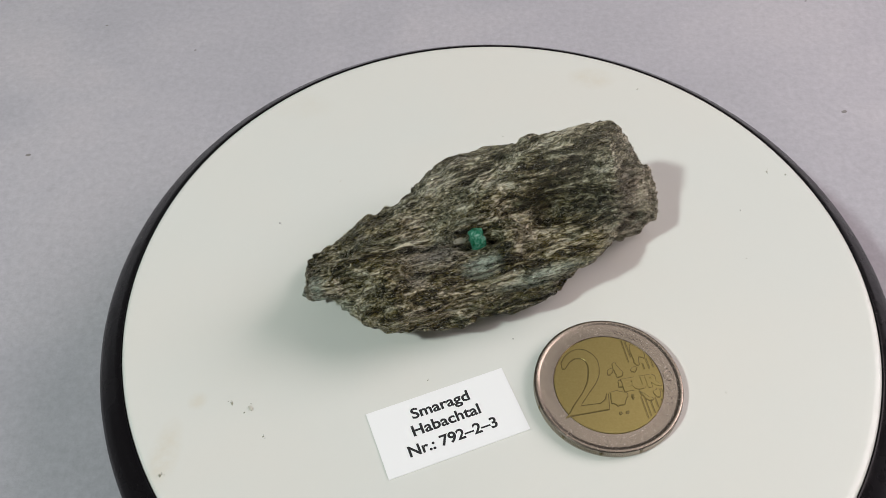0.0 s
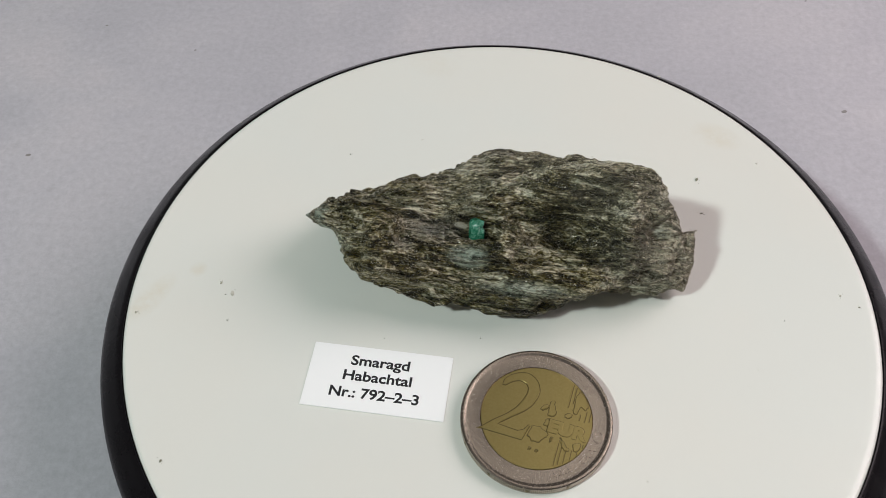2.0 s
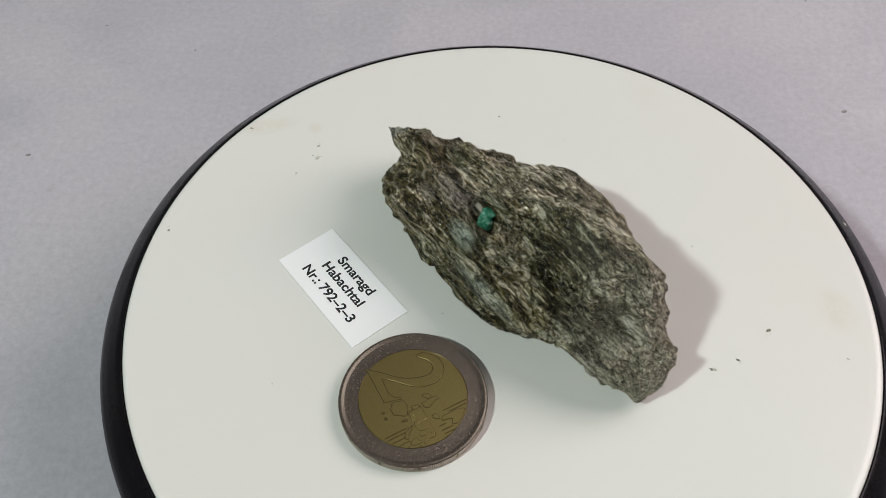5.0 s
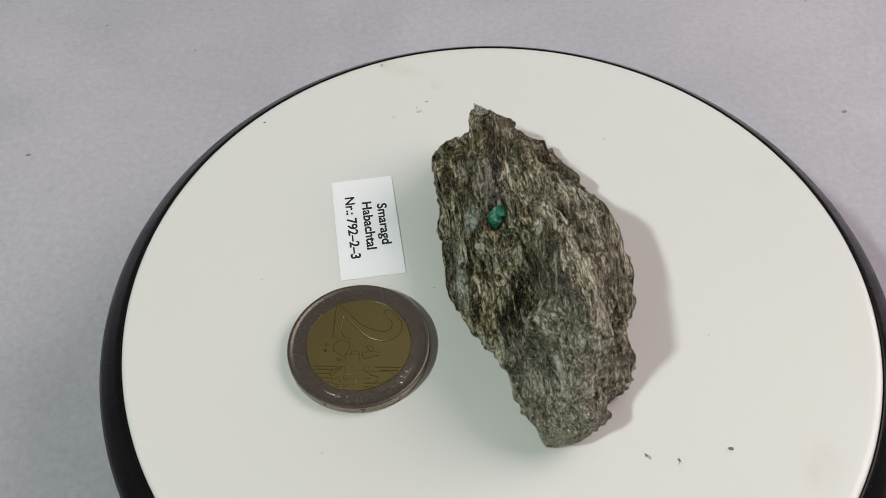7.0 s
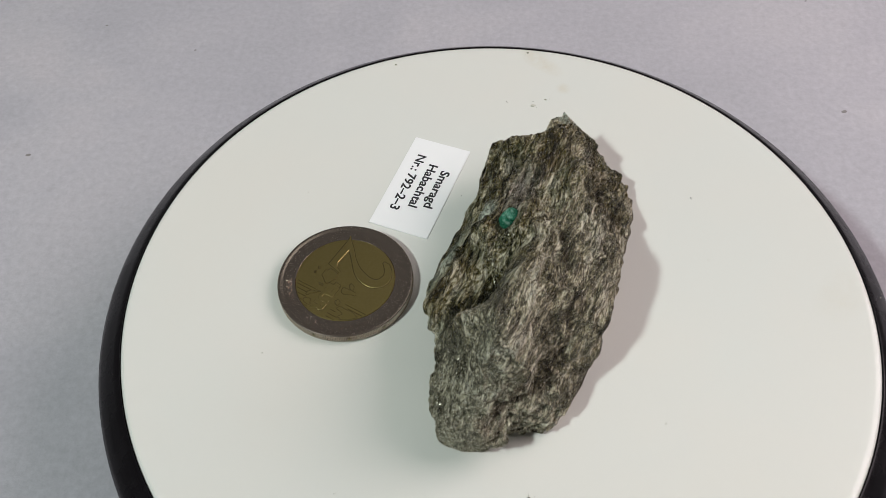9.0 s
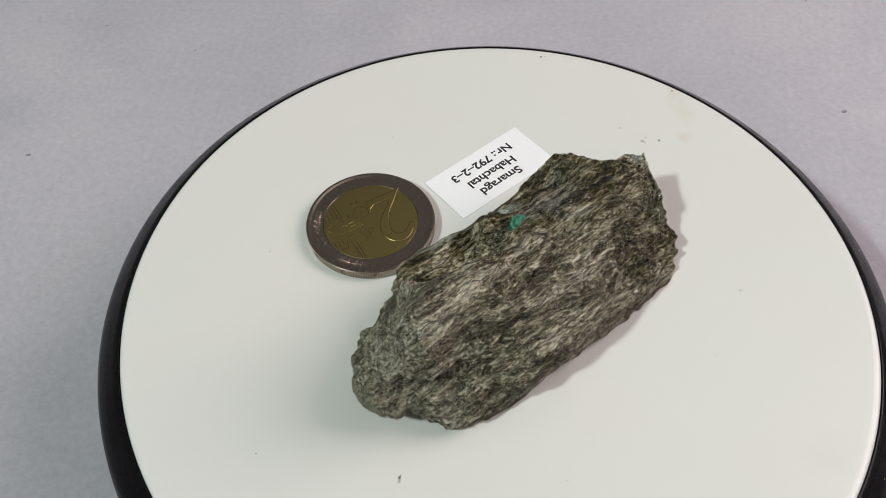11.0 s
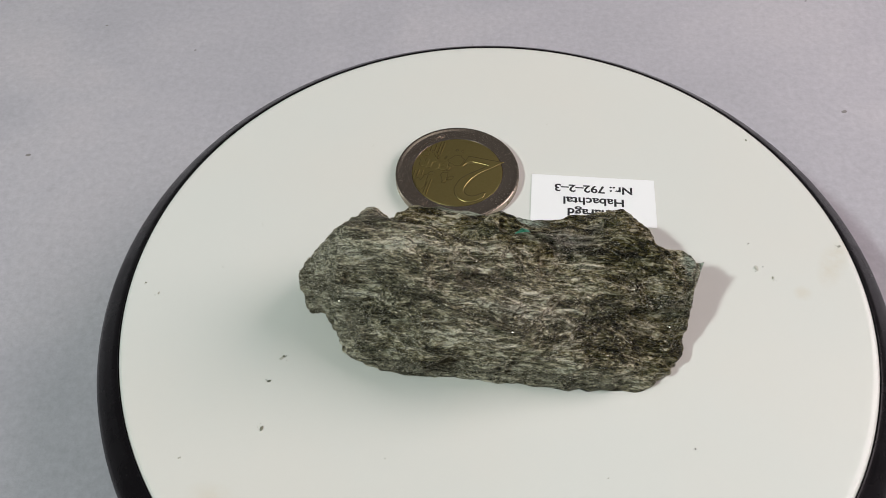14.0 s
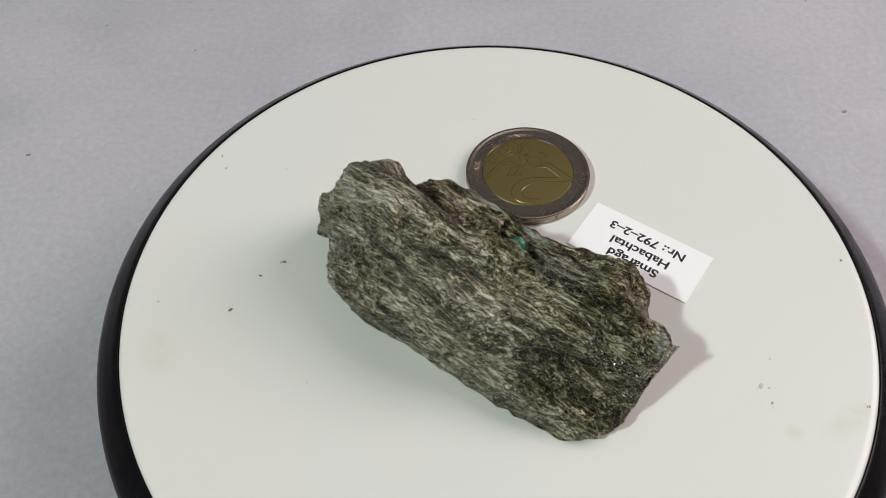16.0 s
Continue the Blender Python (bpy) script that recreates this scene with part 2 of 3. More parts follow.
# ---- turntable ----
def build_turntable():
    base = tagged(new("turntable"), "round white display turntable with a glossy black rim on the desk", "turntable")
    base.matrix_world = pose(0, 0, 0)
    t = TOP
    part("platter", lathe([(0, t), (0.0685, t), (0.0693, t + 0.00008), (0.0698, t - 0.0001), (0.0701, t - 0.0006), (0.0701, t - 0.003), (0, t - 0.003)]), WHITE, base, "glossy white platter with faint stains")
    ring = [(0.0701, t - 0.0006), (0.0702, t - 0.00012), (0.0705, t - 0.0002), (0.0716, t - 0.0010), (0.0730, t - 0.0021), (0.0744, t - 0.0032), (0.0751, t - 0.0040), (0.0754, t - 0.0052),
            (0.0754, t - 0.0100), (0.0748, t - 0.0116), (0.0735, t - 0.0122), (0.0701, t - 0.0122)]
    part("rim", lathe(ring, closed=True), BLACK, base, "glossy black plastic rim")
    part("foot", lathe([(0, t - 0.0124), (0.0705, t - 0.0124), (0.0728, t - 0.016), (0.0735, 0.002), (0.0725, 0.0), (0, 0.0)]), BLACK, base, "black plastic foot")
    return base


turntable = build_turntable()

# ---- rock specimen ----
# Loft stations in mm: place along the grain, middle of the section (across, up),
# and radii of the section at steps of 24 degrees from 30 degrees below one side to 30 below the other.
TIP = [
    (-34.6, -4.2, 13.9, (0.1, 0.1, 0.1, 0.1, 0.1, 0.1, 0.1, 0.1, 0.1, 0.1, 0.1)),
    (-33.4, -3, 12.2, (3.2, 1.8, 1.5, 1.0, 0.9, 0.9, 0.9, 1.8, 0.9, 0.9, 0.9)),
    (-32.2, 0.5, 8.6, (8.0, 1.3, 4.2, 2.0, 2.1, 2.5, 5.3, 8.6, 0.9, 0.9, 0.9)),
    (-29.5, 2.1, 7.2, (12.1, 6.9, 0.9, 1.5, 3.3, 4.6, 9.2, 10.9, 4.6, 3.6, 1.9)),
    (-25.5, 0.9, 7.8, (15.9, 8.0, 3.2, 4.7, 4.3, 5.3, 11.9, 8.3, 14.5, 7.3, 5.2)),
    (-20.5, -0.4, 8, (18.1, 14.4, 7.5, 7.4, 8.7, 6.1, 11.2, 14.0, 15.3, 11.5, 6.9)),
]
TIP_HALF = [
    (-15, 0, 8, (17.4, 15.1, 9.8, 9.1, 9.7, 6.6, 9.6, 10.7, 14.5, 14.3, 6.6)),
    (-9.5, 0.9, 8, (16.9, 13.7, 13.7, 10.6, 8.7, 6.3, 6.9, 11.2, 13.8, 16.1, 10.5)),
    (-4, 1.8, 8, (15.6, 13.2, 15.0, 14.6, 10.8, 10.5, 9.6, 11.9, 13.6, 16.3, 12.3)),
    (1.5, 2.2, 8, (15.5, 14.2, 15.6, 15.1, 12.3, 14.3, 11.1, 14.7, 13.5, 17.3, 14.6)),
]
MIDDLE = [
    (7, 2.3, 8, (15.3, 11.8, 16.5, 14.8, 14.5, 16.1, 8.2, 9.8, 15.1, 17.2, 14.8)),
    (12.5, 2.7, 8, (15.3, 14.8, 14.6, 13.3, 16.4, 18.4, 6.6, 6.8, 17.2, 14.1, 13.3)),
    (18, 3.2, 8, (14.9, 11.0, 11.6, 10.1, 15.0, 19.8, 11.1, 8.7, 16.8, 11.2, 8.9)),
    (23, 3.9, 8, (12.8, 11.2, 8.0, 6.4, 11.5, 19.9, 16.3, 12.3, 13.2, 9.3, 9.4)),
]
BLUNT_END = [
    (27, 3.8, 8, (11.5, 8.2, 7.0, 4.3, 12.8, 18.4, 10.4, 10.7, 9.8, 10.6, 9.6)),
    (30.5, 2.1, 8.7, (6.5, 6.0, 5.2, 4.3, 9.0, 10.8, 6.1, 7.3, 8.0, 7.6, 7.9)),
    (33.5, 1.6, 7.2, (6.0, 7.0, 5.1, 4.9, 5.3, 5.6, 5.3, 5.1, 5.3, 5.9, 5.4)),
    (35.5, 1.8, 6.5, (3.1, 2.9, 3.2, 4.9, 6.1, 3.5, 3.6, 3.6, 2.6, 3.5, 5.4)),
    (36.6, 1.8, 6.5, (0.1, 0.1, 0.1, 0.1, 0.1, 0.1, 0.1, 0.1, 0.1, 0.1, 0.1)),
]


def spline(values, u):
    """Catmull-Rom through rows of values at u (0 to len - 1)."""
    n = len(values)
    i = np.clip(np.floor(u).astype(int), 0, n - 2)
    f = (u - i)[:, None]
    a, b, c, d = (values[np.clip(i + k, 0, n - 1)] for k in (-1, 0, 1, 2))
    out = 0.5 * (2 * b + (c - a) * f + (2 * a - 5 * b + 4 * c - d) * f ** 2 + (3 * b - a - 3 * c + d) * f ** 3)
    return 0.6 * out + 0.4 * (b * (1 - f) + c * f)


def ledge(q):
    """A rising layer that breaks off, for q from 0 to 1."""
    return (q / 0.82) ** 2 if q < 0.82 else (1 - q) / 0.18


def relief(x, y, z):
    """Height of the rock's layered relief in mm at a place in mm."""
    w = noise.noise((x * 0.10, y * 0.2, z * 0.2 + 3)) * 1.2
    a = noise.noise((x * 0.12, y * 0.40 + w, z * 0.40))
    b = noise.ridged_multi_fractal((x * 0.13 + 5, y * 0.60 + w, z * 0.60), 0.95, 2.1, 3, 1.0, 2.0)
    c = noise.noise((x * 0.35, y * 1.9 + 9, z * 1.9))
    d = noise.noise((x * 0.9, y * 3.0 + 2, z * 3.0))
    k = (y * 0.80 + z * 0.62) * 0.62 + 1.6 * a + 0.05 * x
    step = ledge(k - math.floor(k))
    f = (y * 0.62 - z * 0.80) * 1.5 + 1.5 * c + 0.09 * x
    thin = ledge(f - math.floor(f))
    g = noise.ridged_multi_fractal((x * 0.045 + 2, y * 0.75 + w, z * 0.75 + 4), 0.9, 2.0, 2, 1.0, 2.0)
    pit = noise.noise((x * 0.20 + 7, y * 0.42, z * 0.42 + 1))
    s = (y * 0.35 + z * 0.94) * 2.6 + 1.3 * d + 2.2 * a + 0.12 * x
    sheet = ledge(s - math.floor(s)) * (0.5 + 0.5 * c)
    chip = noise.noise((x * 1.7, y * 4.6, z * 4.6 + 6))
    return -1.1 * max(0.0, pit - 0.12) + 0.70 * a + 0.48 * (g - 1.0) + 0.32 * (b - 1.0) + 0.17 * c + 0.10 * d + 0.05 * chip + 0.65 * (step - 0.33) + 0.13 * (thin - 0.33) + 0.10 * (sheet - 0.17)


def rock_base(tab, along, phi):
    """Smooth loft of the rock in mm, without relief, at stations and angles."""
    ring = spline(tab, along)
    rad = np.maximum(ring[:, 3:], 0.08)
    # close the section below: shrink towards the resting face
    low = np.stack([rad[:, -1] * 0.92, rad[:, 0] * 0.4 + rad[:, -1] * 0.4, rad[:, 0] * 0.92], 1)
    rad = np.concatenate([rad, low, rad[:, :1]], 1)
    deg = np.array([*range(-30, 211, 24), 240, 270, 300, 330])
    r = np.array([0.5 * np.interp(phi, deg, row) + 0.25 * (np.interp((phi + 35) % 360 - 30, deg, row) + np.interp((phi + 25) % 360 - 30, deg, row)) for row in rad])
    co = np.zeros((len(along), len(phi), 3))
    co[:, :, 0] = ring[:, :1]
    co[:, :, 1] = ring[:, 1:2] + r * np.cos(np.radians(phi))
    co[:, :, 2] = ring[:, 2:3] + r * np.sin(np.radians(phi))
    return co, ring


def rock_surface(nu, nv):
    """Points and outward directions of the rock's surface, in mm."""
    tab = np.array([(x, yc, zc, *r) for x, yc, zc, r in TIP + TIP_HALF + MIDDLE + BLUNT_END])
    co, ring = rock_base(tab, np.linspace(0, len(tab) - 1, nu), np.linspace(-30, 330, nv, endpoint=False))
    nor = np.cross(np.roll(co, -1, 1) - np.roll(co, 1, 1), np.gradient(co, axis=0))
    nor /= np.maximum(np.linalg.norm(nor, axis=2, keepdims=True), 1e-9)
    mid = ring[:, None, :3]
    nor *= np.sign((nor * (co - mid)).sum(2).mean())
    fade = np.clip(np.minimum(np.arange(nu) / (0.10 * nu), 0.18 + np.arange(nu)[::-1] / (0.20 * nu)), 0.0, 1)
    height = np.zeros((nu, nv))
    for i in range(nu):
        for j in range(nv):
            x, y, z = co[i, j]
            h = relief(x, y, z) * fade[i]
            if z > 9:
                # hollow in which the crystal sits, a pit on both sides of it and a brow above it
                e = ((x + 2.6) / 3.9) ** 2 + ((y + 5.0) / 1.7) ** 2
                h -= 2.9 * math.exp(-e * e)
                h -= 5.5 * math.exp(-(((x + 0.1) / 1.35) ** 2 + ((y + 6.1) / 1.2) ** 2) ** 2)
                h -= 1.3 * math.exp(-(((x + 5.4) / 1.4) ** 2 + ((y + 5.1) / 0.9) ** 2) ** 2)
                h += 2.6 * math.exp(-((x + 4.0) / 4.6) ** 2 - ((y + 1.6) / 1.7) ** 2)
            height[i, j] = h
    for k in range(2):
        height = 0.5 * height + 0.25 * (np.roll(height, 1, 1) + np.roll(height, -1, 1))
        height[2:-2] = 0.4 * height[2:-2] + 0.2 * (height[1:-3] + height[3:-1]) + 0.1 * (height[:-4] + height[4:])
    co = co + nor * height[:, :, None]
    co[:, :, 2] = np.maximum(co[:, :, 2], 0.0)
    return co, nor


def build_stone():
    ob = tagged(new("rock_specimen"), "dark grey-green mica schist with a small green emerald crystal", "rock")
    nu, nv = 800, 580
    co, nor = rock_surface(nu, nv)
    co *= 0.001
    faces = [(i * nv + j, i * nv + (j + 1) % nv, (i + 1) * nv + (j + 1) % nv, (i + 1) * nv + j) for i in range(nu - 1) for j in range(nv)]
    faces += [tuple(range(nv)), tuple(range((nu - 1) * nv, nu * nv))]
    me = bpy.data.meshes.new("matrix_rock")
    me.from_pydata(co.reshape(-1, 3).tolist(), [], faces)
    bm = bmesh.new()
    bm.from_mesh(me)
    bmesh.ops.recalc_face_normals(bm, faces=bm.faces)
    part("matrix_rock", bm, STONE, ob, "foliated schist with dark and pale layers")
    # mica flakes lying along the layers
    rnd = random.Random(11)
    pts, quads = [], []
    for k in range(90000):
        i, j = rnd.randrange(28, nu - 16), rnd.randrange(nv)
        p = Vector(co[i, j])
        if p.z < 0.001:
            continue
        n = (Vector(nor[i, j]) + Vector([rnd.gauss(0, 0.45) for q in range(3)])).normalized()
        u = (Vector((1, rnd.gauss(0, 0.35), rnd.gauss(0, 0.35))) - n * n.x).normalized()
        v = n.cross(u)
        a, b = rnd.uniform(0.00006, 0.00020), rnd.uniform(0.00003, 0.00008)
        p += Vector(nor[i, j]) * 0.00002
        o = len(pts)
        pts += [p - u * a, p - v * b, p + u * a, p + v * b, p - n * b]
        quads += [(o, o + 1, o + 2, o + 3), (o + 4, o + 1, o), (o + 4, o + 2, o + 1), (o + 4, o + 3, o + 2), (o + 4, o, o + 3)]
    me = bpy.data.meshes.new("mica_glitter")
    me.from_pydata([tuple(p) for p in pts], [], quads)
    me.materials.append(MICA)
    fl = new("mica_glitter", me)
    fl.parent = ob
    tagged(fl, "tiny glinting flecks of mica", kind="stuff")
    # emerald: a stubby broken prism, leaning out of its hollow
    bm = bmesh.new()
    rings = []
    for z, k in ((-0.0026, 0.70), (-0.0012, 0.95), (0.0003, 1.06), (0.0011, 0.84), (0.0017, 0.92), (0.0023, 0.50)):
        dx, dy = rnd.uniform(-0.00016, 0.00016), rnd.uniform(-0.00016, 0.00016)
        rings.append([bm.verts.new((dx + 0.00152 * k * math.cos(a) * rnd.uniform(0.84, 1.10), dy + 0.00152 * k * math.sin(a) * rnd.uniform(0.84, 1.10), z + rnd.uniform(-0.00025, 0.00025))) for a in [math.pi / 4 * q for q in range(8)]])
    for a, b in zip(rings, rings[1:]):
        for q in range(8):
            bm.faces.new((a[q], a[(q + 1) % 8], b[(q + 1) % 8], b[q]))
    bm.faces.new(rings[0][::-1])
    bm.faces.new(rings[-1])
    bmesh.ops.bevel(bm, geom=bm.edges[:], offset=0.0001, segments=2, affect="EDGES")
    em = part("emerald_crystal", bm, EMERALD, ob, "small green emerald crystal in a hollow", smooth=False)
    em.matrix_local = pose(-0.0031, -0.0047, 0.0160, -20, 4, 20)
    return ob


stone = build_stone()


# ---- coin ----
def rounded(pts, steps=3):
    """A smooth open line through points in mm."""
    p = np.array(pts)
    u = np.linspace(0, len(p) - 1, (len(p) - 1) * steps + 1)
    return [tuple(q) for q in spline(p, u)]


def relief_piece(name, outline, material, parent, z, height, slope=0.10, edge_shade=True):
    """A low raised shape with sloping flanks over an outline in mm, in a thin line of painted shade."""
    p = np.array(outline)
    if (p[:, 0] * np.roll(p[:, 1], -1) - p[:, 1] * np.roll(p[:, 0], -1)).sum() < 0:
        p = p[::-1]
    way = np.roll(p, -1, 0) - np.roll(p, 1, 0)
    way /= np.maximum(np.linalg.norm(way, axis=1, keepdims=True), 1e-9)
    inner = p + slope * np.stack([-way[:, 1], way[:, 0]], 1)
    bm = bmesh.new()
    lo = [bm.verts.new((x * 0.001, y * 0.001, z)) for x, y in p]
    hi = [bm.verts.new((x * 0.001, y * 0.001, z + height)) for x, y in inner]
    bm.faces.new(hi)
    for k in range(len(lo)):
        n = (k + 1) % len(lo)
        bm.faces.new((lo[k], lo[n], hi[n], hi[k]))
    if edge_shade:
        # darker, slightly wider sheet paints the shade at the foot of the flank
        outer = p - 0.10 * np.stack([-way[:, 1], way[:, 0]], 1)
        part("shade_line", slab([(x * 0.001, y * 0.001 - 0.00003) for x, y in outer], z - 0.00002, z + 0.00004), SHADE_AND_MARKS, parent, smooth=False)
    return part(name, bm, material, parent, smooth=15)


def build_coin():
    ob = tagged(new("two_euro_coin"), "worn two-euro coin with silver ring and brass centre", "coin")
    h = 0.0022
    prof = [(0.0, 0.0), (0.0122, 0.0), (0.0127, 0.00018), (0.012875, 0.0004), (0.012875, h - 0.00035), (0.01282, h - 0.00015), (0.01268, h - 0.00003), (0.0125, h), (0.0122, h - 0.00001), (0.01195, h - 0.00012), (0.0117, h - 0.00014), (0.0095, h - 0.00014), (0.00943, h - 0.00022), (0.00943, h - 0.0005), (0.0, h - 0.0005)]
    bm = lathe(prof, 500)
    for v in bm.verts:
        r = math.hypot(v.co.x, v.co.y)
        if r > 0.01286 and int(round(math.atan2(v.co.y, v.co.x) / (2 * math.pi) * 500)) % 2:
            v.co.x *= 0.987
            v.co.y *= 0.987
    band = part("outer_ring", bm, NICKEL, ob, "worn silver-coloured outer ring with reeded edge", smooth=22)
    f = h - 0.00014
    disc = part("centre_disc", lathe([(0, h - 0.0012), (0.00935, h - 0.0012), (0.00938, f - 0.00006), (0.00932, f), (0, f)], 160), BRASS, ob, "golden brass centre disc", smooth=22)
    bed = f - 0.00003
    # numeral: swelling hook, slanted stroke, foot with a raised end; its corner runs out on the ring
    two = rounded([(-7.1, 4.2), (-7.0, 5.4), (-6.1, 6.5), (-4.7, 7.4), (-3.3, 7.6), (-2.0, 7.1), (-1.1, 6.1), (-0.6, 4.8), (-0.7, 3.4), (-1.2, 1.8), (-2.3, 0.3), (-3.9, -1.2), (-5.9, -3.2)])
    two += [(-2.4, -3.4), (-1.4, -2.8), (-0.9, -1.8), (-0.6, -1.9), (-1.3, -4.8), (-8.1, -4.8), (-9.0, -5.0)]
    two += rounded([(-8.1, -4.2), (-6.9, -2.8), (-5.0, -1.0), (-3.7, 0.7), (-3.0, 2.3), (-2.6, 3.8), (-2.7, 4.9), (-3.3, 5.6), (-4.4, 5.8), (-5.5, 5.3), (-6.6, 4.2)])
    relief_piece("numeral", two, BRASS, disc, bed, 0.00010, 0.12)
    lettering("word", "EUR", BRASS, disc, 0.0056, -0.0019, bed, 0.0066, 0.0022, 0.00011, bold=0.015, bevel=0.04)
    # darker, wider copy of the word paints shade round its letters
    lettering("shade_line", "EUR", SHADE_AND_MARKS, disc, 0.0056, -0.00198, bed, 0.0069, 0.0024, 0.00004, bold=0.05)
    lettering("letter", "O", NICKEL, band, 0.0107, -0.0014, bed, 0.0019, 0.0023, 0.00013, bevel=0.03)
    # marks struck into the edge
    for k in range(12):
        mk = part("edge_mark", slab([(-0.00022, -0.00004), (0.00022, -0.00004), (0.00022, 0.00003), (-0.00022, 0.00003)], 0.0008, 0.0014), SHADE_AND_MARKS, band, smooth=False)
        mk.matrix_local = pose(0.01287 * math.sin(radians(30 * k + 8)), -0.01287 * math.cos(radians(30 * k + 8)), 0, 0, 0, 30 * k + 8)
    # six lines down the right of the disc, broken by the map and the word
    for x, spans in ((4.6, ((3.3, 7.9), (-7.6, -3.5))), (5.2, ((4.2, 7.5), (-7.3, -3.8))), (6.0, ((6.6, 6.9), (-6.9, -4.6))), (6.9, ((1.5, 2.7), (-6.1, -4.1))), (7.8, ((1.4, 3.6), (-4.9, -4.3))), (8.5, ((1.6, 3.5), (-3.3, -2.6)))):
        for lo, hi in spans:
            x0, y0, y1 = x * 0.001, lo * 0.001, hi * 0.001
            # dark strip on the right of each line, shade put in as colour
            part("shade_line", slab([(x0 + 0.00005, y0), (x0 + 0.00022, y0), (x0 + 0.00022, y1), (x0 + 0.00005, y1)], bed, f + 0.00001), SHADE_AND_MARKS, disc, smooth=False)
            relief_piece("line", [(x - 0.08, lo), (x + 0.08, lo), (x + 0.08, hi), (x - 0.08, hi)], BRASS, disc, bed, 0.0001, 0.04, False)
    # raised map: islands, peninsulas, northern lands
    rnd = random.Random(4)
    for land in ([(1.8, 3.7), (2.3, 3.7), (2.5, 2.7), (3.0, 1.7), (2.7, 1.0), (1.8, 0.8), (1.8, 1.7), (1.6, 2.5)], [(0.5, 2.4), (1.4, 2.8), (1.4, 2.0), (0.8, 1.6), (0.4, 1.7)],
                 [(-0.2, -1.6), (1.1, -1.7), (2.7, -2.5), (2.3, -3.2), (1.5, -4.3), (0.3, -4.4), (-0.2, -3.9), (-0.7, -3.7)], [(1.6, -0.1), (2.1, 0.3), (2.2, -0.9), (1.6, -1.1)],
                 [(6.0, 6.8), (7.1, 5.9), (7.9, 4.5), (7.5, 3.7), (6.7, 4.0), (6.2, 2.4), (5.6, 3.1), (5.7, 4.5), (5.5, 5.2)], [(4.6, -2.3), (5.7, -3.3), (6.5, -4.2), (6.1, -4.6), (5.4, -4.1), (4.8, -2.9)],
                 [(4.8, 2.3), (5.8, 2.1), (5.1, 1.3), (4.6, 1.6)], [(7.3, -2.7), (8.2, -2.6), (8.0, -3.9), (7.4, -4.1), (7.1, -3.4)], [(3.2, -2.9), (3.5, -2.9), (3.4, -3.6), (3.1, -3.6)], [(0.1, -5.7), (0.5, -5.6), (0.5, -5.9), (0.1, -6.0)], [(1.3, -5.8), (1.7, -5.7), (1.7, -6.0), (1.3, -6.1)]):
        coast = [(x + rnd.uniform(-0.12, 0.12), y + rnd.uniform(-0.12, 0.12)) for x, y in rounded(land + land[:1], 4)[:-1]]
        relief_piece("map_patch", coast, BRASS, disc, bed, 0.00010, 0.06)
    # stars on the ring
    for deg in (66, 60, 53, 47, 39, 31, -16, -23, -30, -37, -44, -51, -58):
        a = radians(deg)
        cx, cy = 0.01062 * math.cos(a), 0.01062 * math.sin(a)
        pts = [(cx + (0.00062 if q % 2 == 0 else 0.00026) * math.cos(math.pi * q / 5 + a), cy + (0.00062 if q % 2 == 0 else 0.00026) * math.sin(math.pi * q / 5 + a)) for q in range(10)]
        part("star", slab(pts, f - 0.00002, f + 0.0001), NICKEL, band, smooth=False)
    return ob


coin = build_coin()


# ---- paper label ----
def build_label():
    ob = tagged(new("paper_label"), "small white paper label with three printed black lines", "label")
    w, d, h = 0.0253, 0.0126, 0.00022
    pts = [(-w / 2, -d / 2), (w / 2, -d / 2), (w / 2, d / 2), (-w / 2, d / 2)]
    part("paper", slab(pts, 0.00002, h), PAPER, ob, smooth=False)
    for text, y, width in (("Smaragd", 0.00255, 0.0106), ("Habachtal", -0.0005, 0.0123), ("Nr.: 792\u20132\u20133", -0.00385, 0.0159)):
        lettering("print_line", text, INK, ob, -0.0001, y, h - 0.00001, width, 0.00198, 0.00003, bold=0.024, label="printed black lettering")
    return ob


label = build_label()


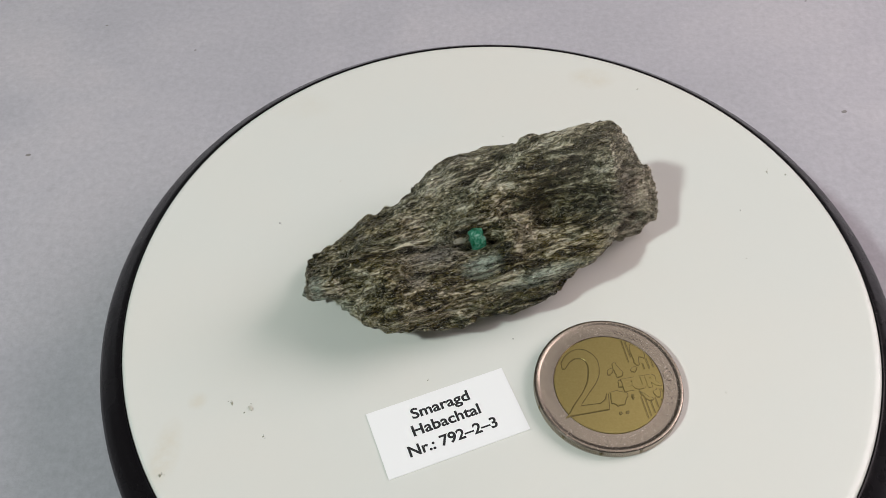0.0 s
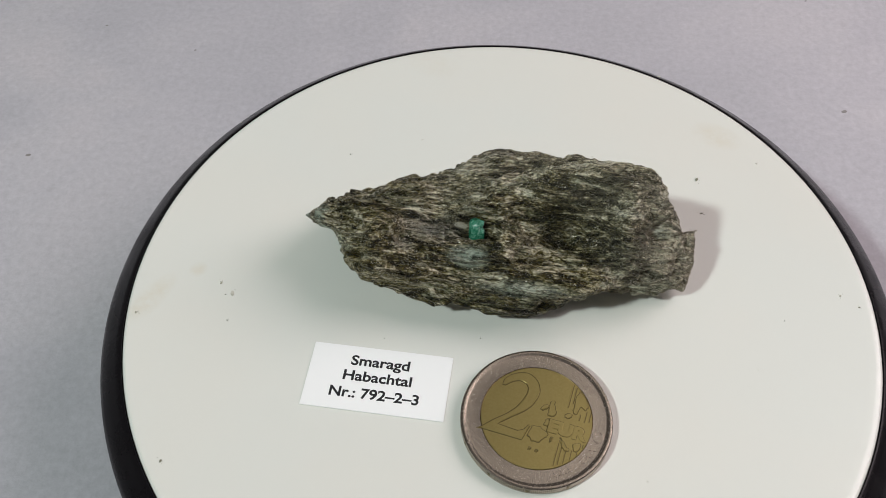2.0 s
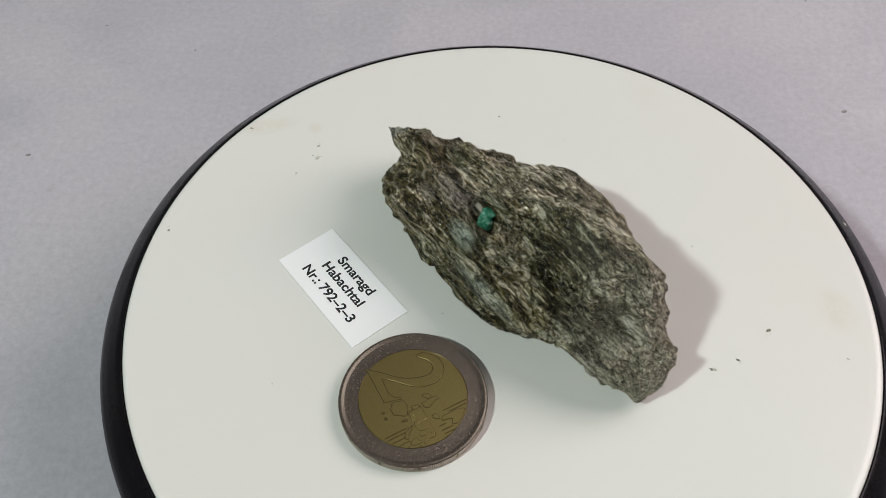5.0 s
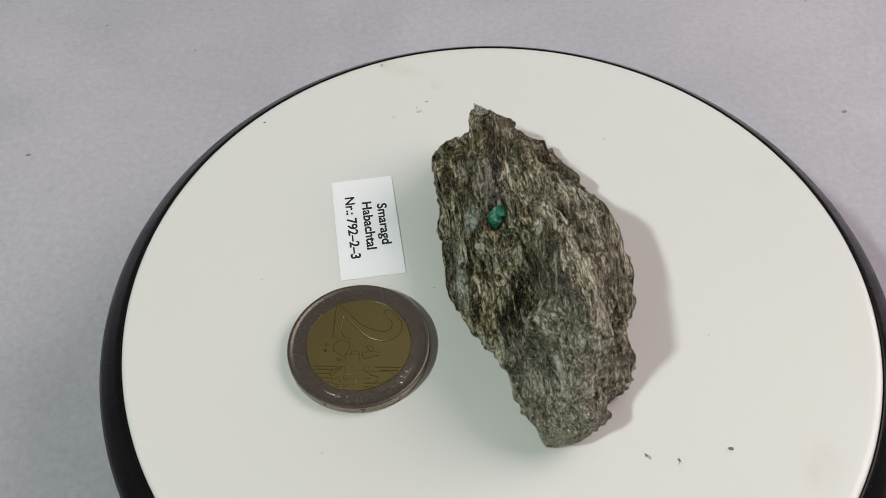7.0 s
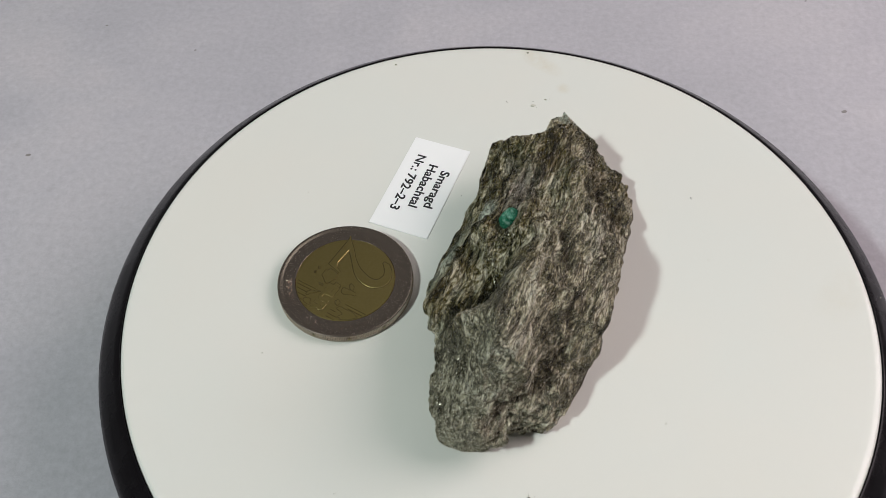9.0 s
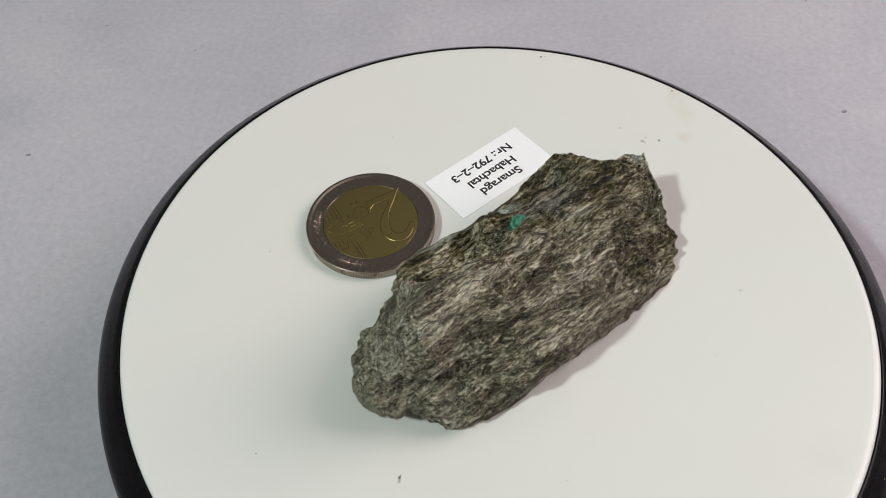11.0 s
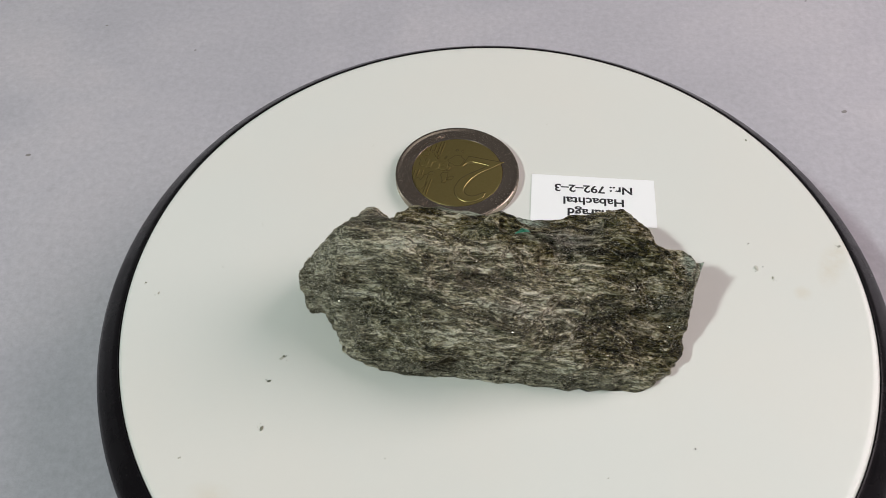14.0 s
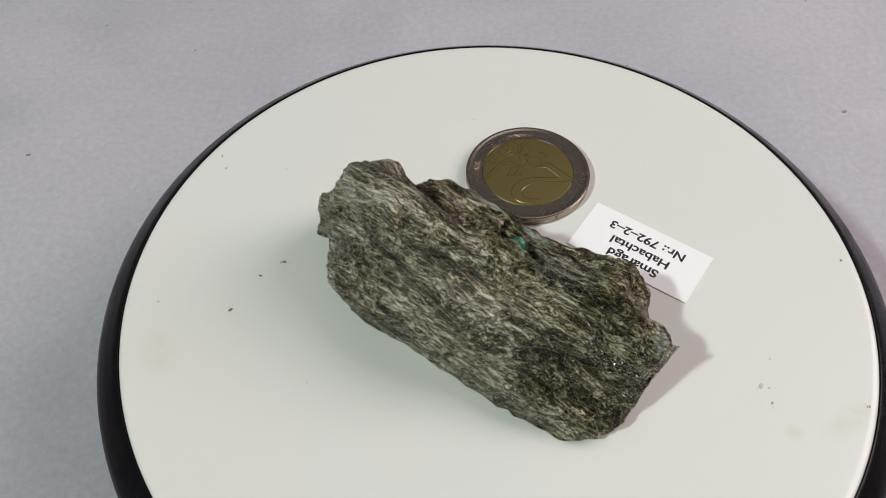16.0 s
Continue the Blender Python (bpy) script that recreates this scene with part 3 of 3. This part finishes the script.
# ---- crumbs on the platter ----
def build_crumbs():
    rnd = random.Random(7)
    bm = bmesh.new()
    spots = ((29.3, 57.1, 0.35), (-34.0, 24.2, 0.22), (-44.4, 12.2, 0.25), (-44.6, -28.2, 0.45), (-41.2, -28.9, 0.7), (-37.9, -33.9, 0.25), (58.8, 33.0, 0.3), (55.0, 33.6, 0.35),
             (-53.5, -42.1, 0.4), (-11.1, -21.0, 0.15), (40.9, -19.3, 0.2), (3.6, -11.3, 0.2), (26.0, 33.2, 0.5), (11.1, -43.8, 0.2), (-28.3, -60.8, 0.4), (20.6, 45.9, 0.55), (25.8, 32.6, 0.4), (25.1, 38.0, 0.45), (48.3, 22.6, 0.2), (48.0, 10.4, 0.15), (-0.6, 39.8, 0.2))
    for x, y, s in spots:
        for k in range(4):
            far = s * (0.0 if k == 0 else rnd.uniform(0.6, 2.2))
            way = rnd.uniform(0, 6.28)
            size = s * (1.0 if k == 0 else rnd.uniform(0.15, 0.4)) * 0.00062
            m = pose((x + far * math.cos(way)) * 0.001, (y + far * math.sin(way)) * 0.001, size * 0.3, 0, 0, rnd.uniform(0, 360)) @ Matrix.Diagonal((1.4, 0.75, 0.5, 1))
            r = bmesh.ops.create_icosphere(bm, subdivisions=1, radius=size, matrix=m)
            for v in r["verts"]:
                v.co.x += rnd.uniform(-1, 1) * size * 0.3
                v.co.y += rnd.uniform(-1, 1) * size * 0.3
                v.co.z = max(v.co.z, 0)
    # pale grains on the rim's slope
    for x, y, s in ((-0.4, 73.0, 0.45), (3.1, 74.1, 0.15), (11.5, 72.4, 0.18), (4.8, 72.5, 0.12), (-72.6, 8.0, 0.15), (40.0, -61.5, 0.2), (-52.0, 51.5, 0.18)):
        r = math.hypot(x, y)
        bmesh.ops.create_icosphere(bm, subdivisions=1, radius=s * 0.001, matrix=pose(x * 0.001, y * 0.001, -0.78 * (r - 70.4) * 0.001 - 0.00012, 0, 0, 30) @ Matrix.Diagonal((1.2, 0.7, 0.4, 1)))
    return tagged(part("rock_crumbs", bm, GRIT, smooth=False), "fine dark rock crumbs scattered on the white platter", "crumbs", kind="stuff")


crumbs = build_crumbs()


# ---- movement ----
def motions():
    times = [0.5 * k for k in range(33)]

    def ride(ob, x, y, z, turn, cx=0.0, cy=0.0):
        rows = []
        for t in times:
            a = radians(spin(t))
            rows.append((t, pose(cx + x * math.cos(a) - y * math.sin(a), cy + x * math.sin(a) + y * math.cos(a), z, 0, 0, turn + spin(t))))
        walk(ob, rows)

    # the platter sits a third of a millimetre off its axis
    ride(turntable, 0.00017, 0.00028, 0, 0, -0.00017, -0.00028)
    ride(stone, -0.003, 0.004, TOP, 24.0)
    ride(coin, 0.02034, -0.02019, TOP, 15.5)
    ride(label, -0.0069, -0.0287, TOP, 25.6)
    ride(crumbs, 0, 0, TOP, 0)


motions()
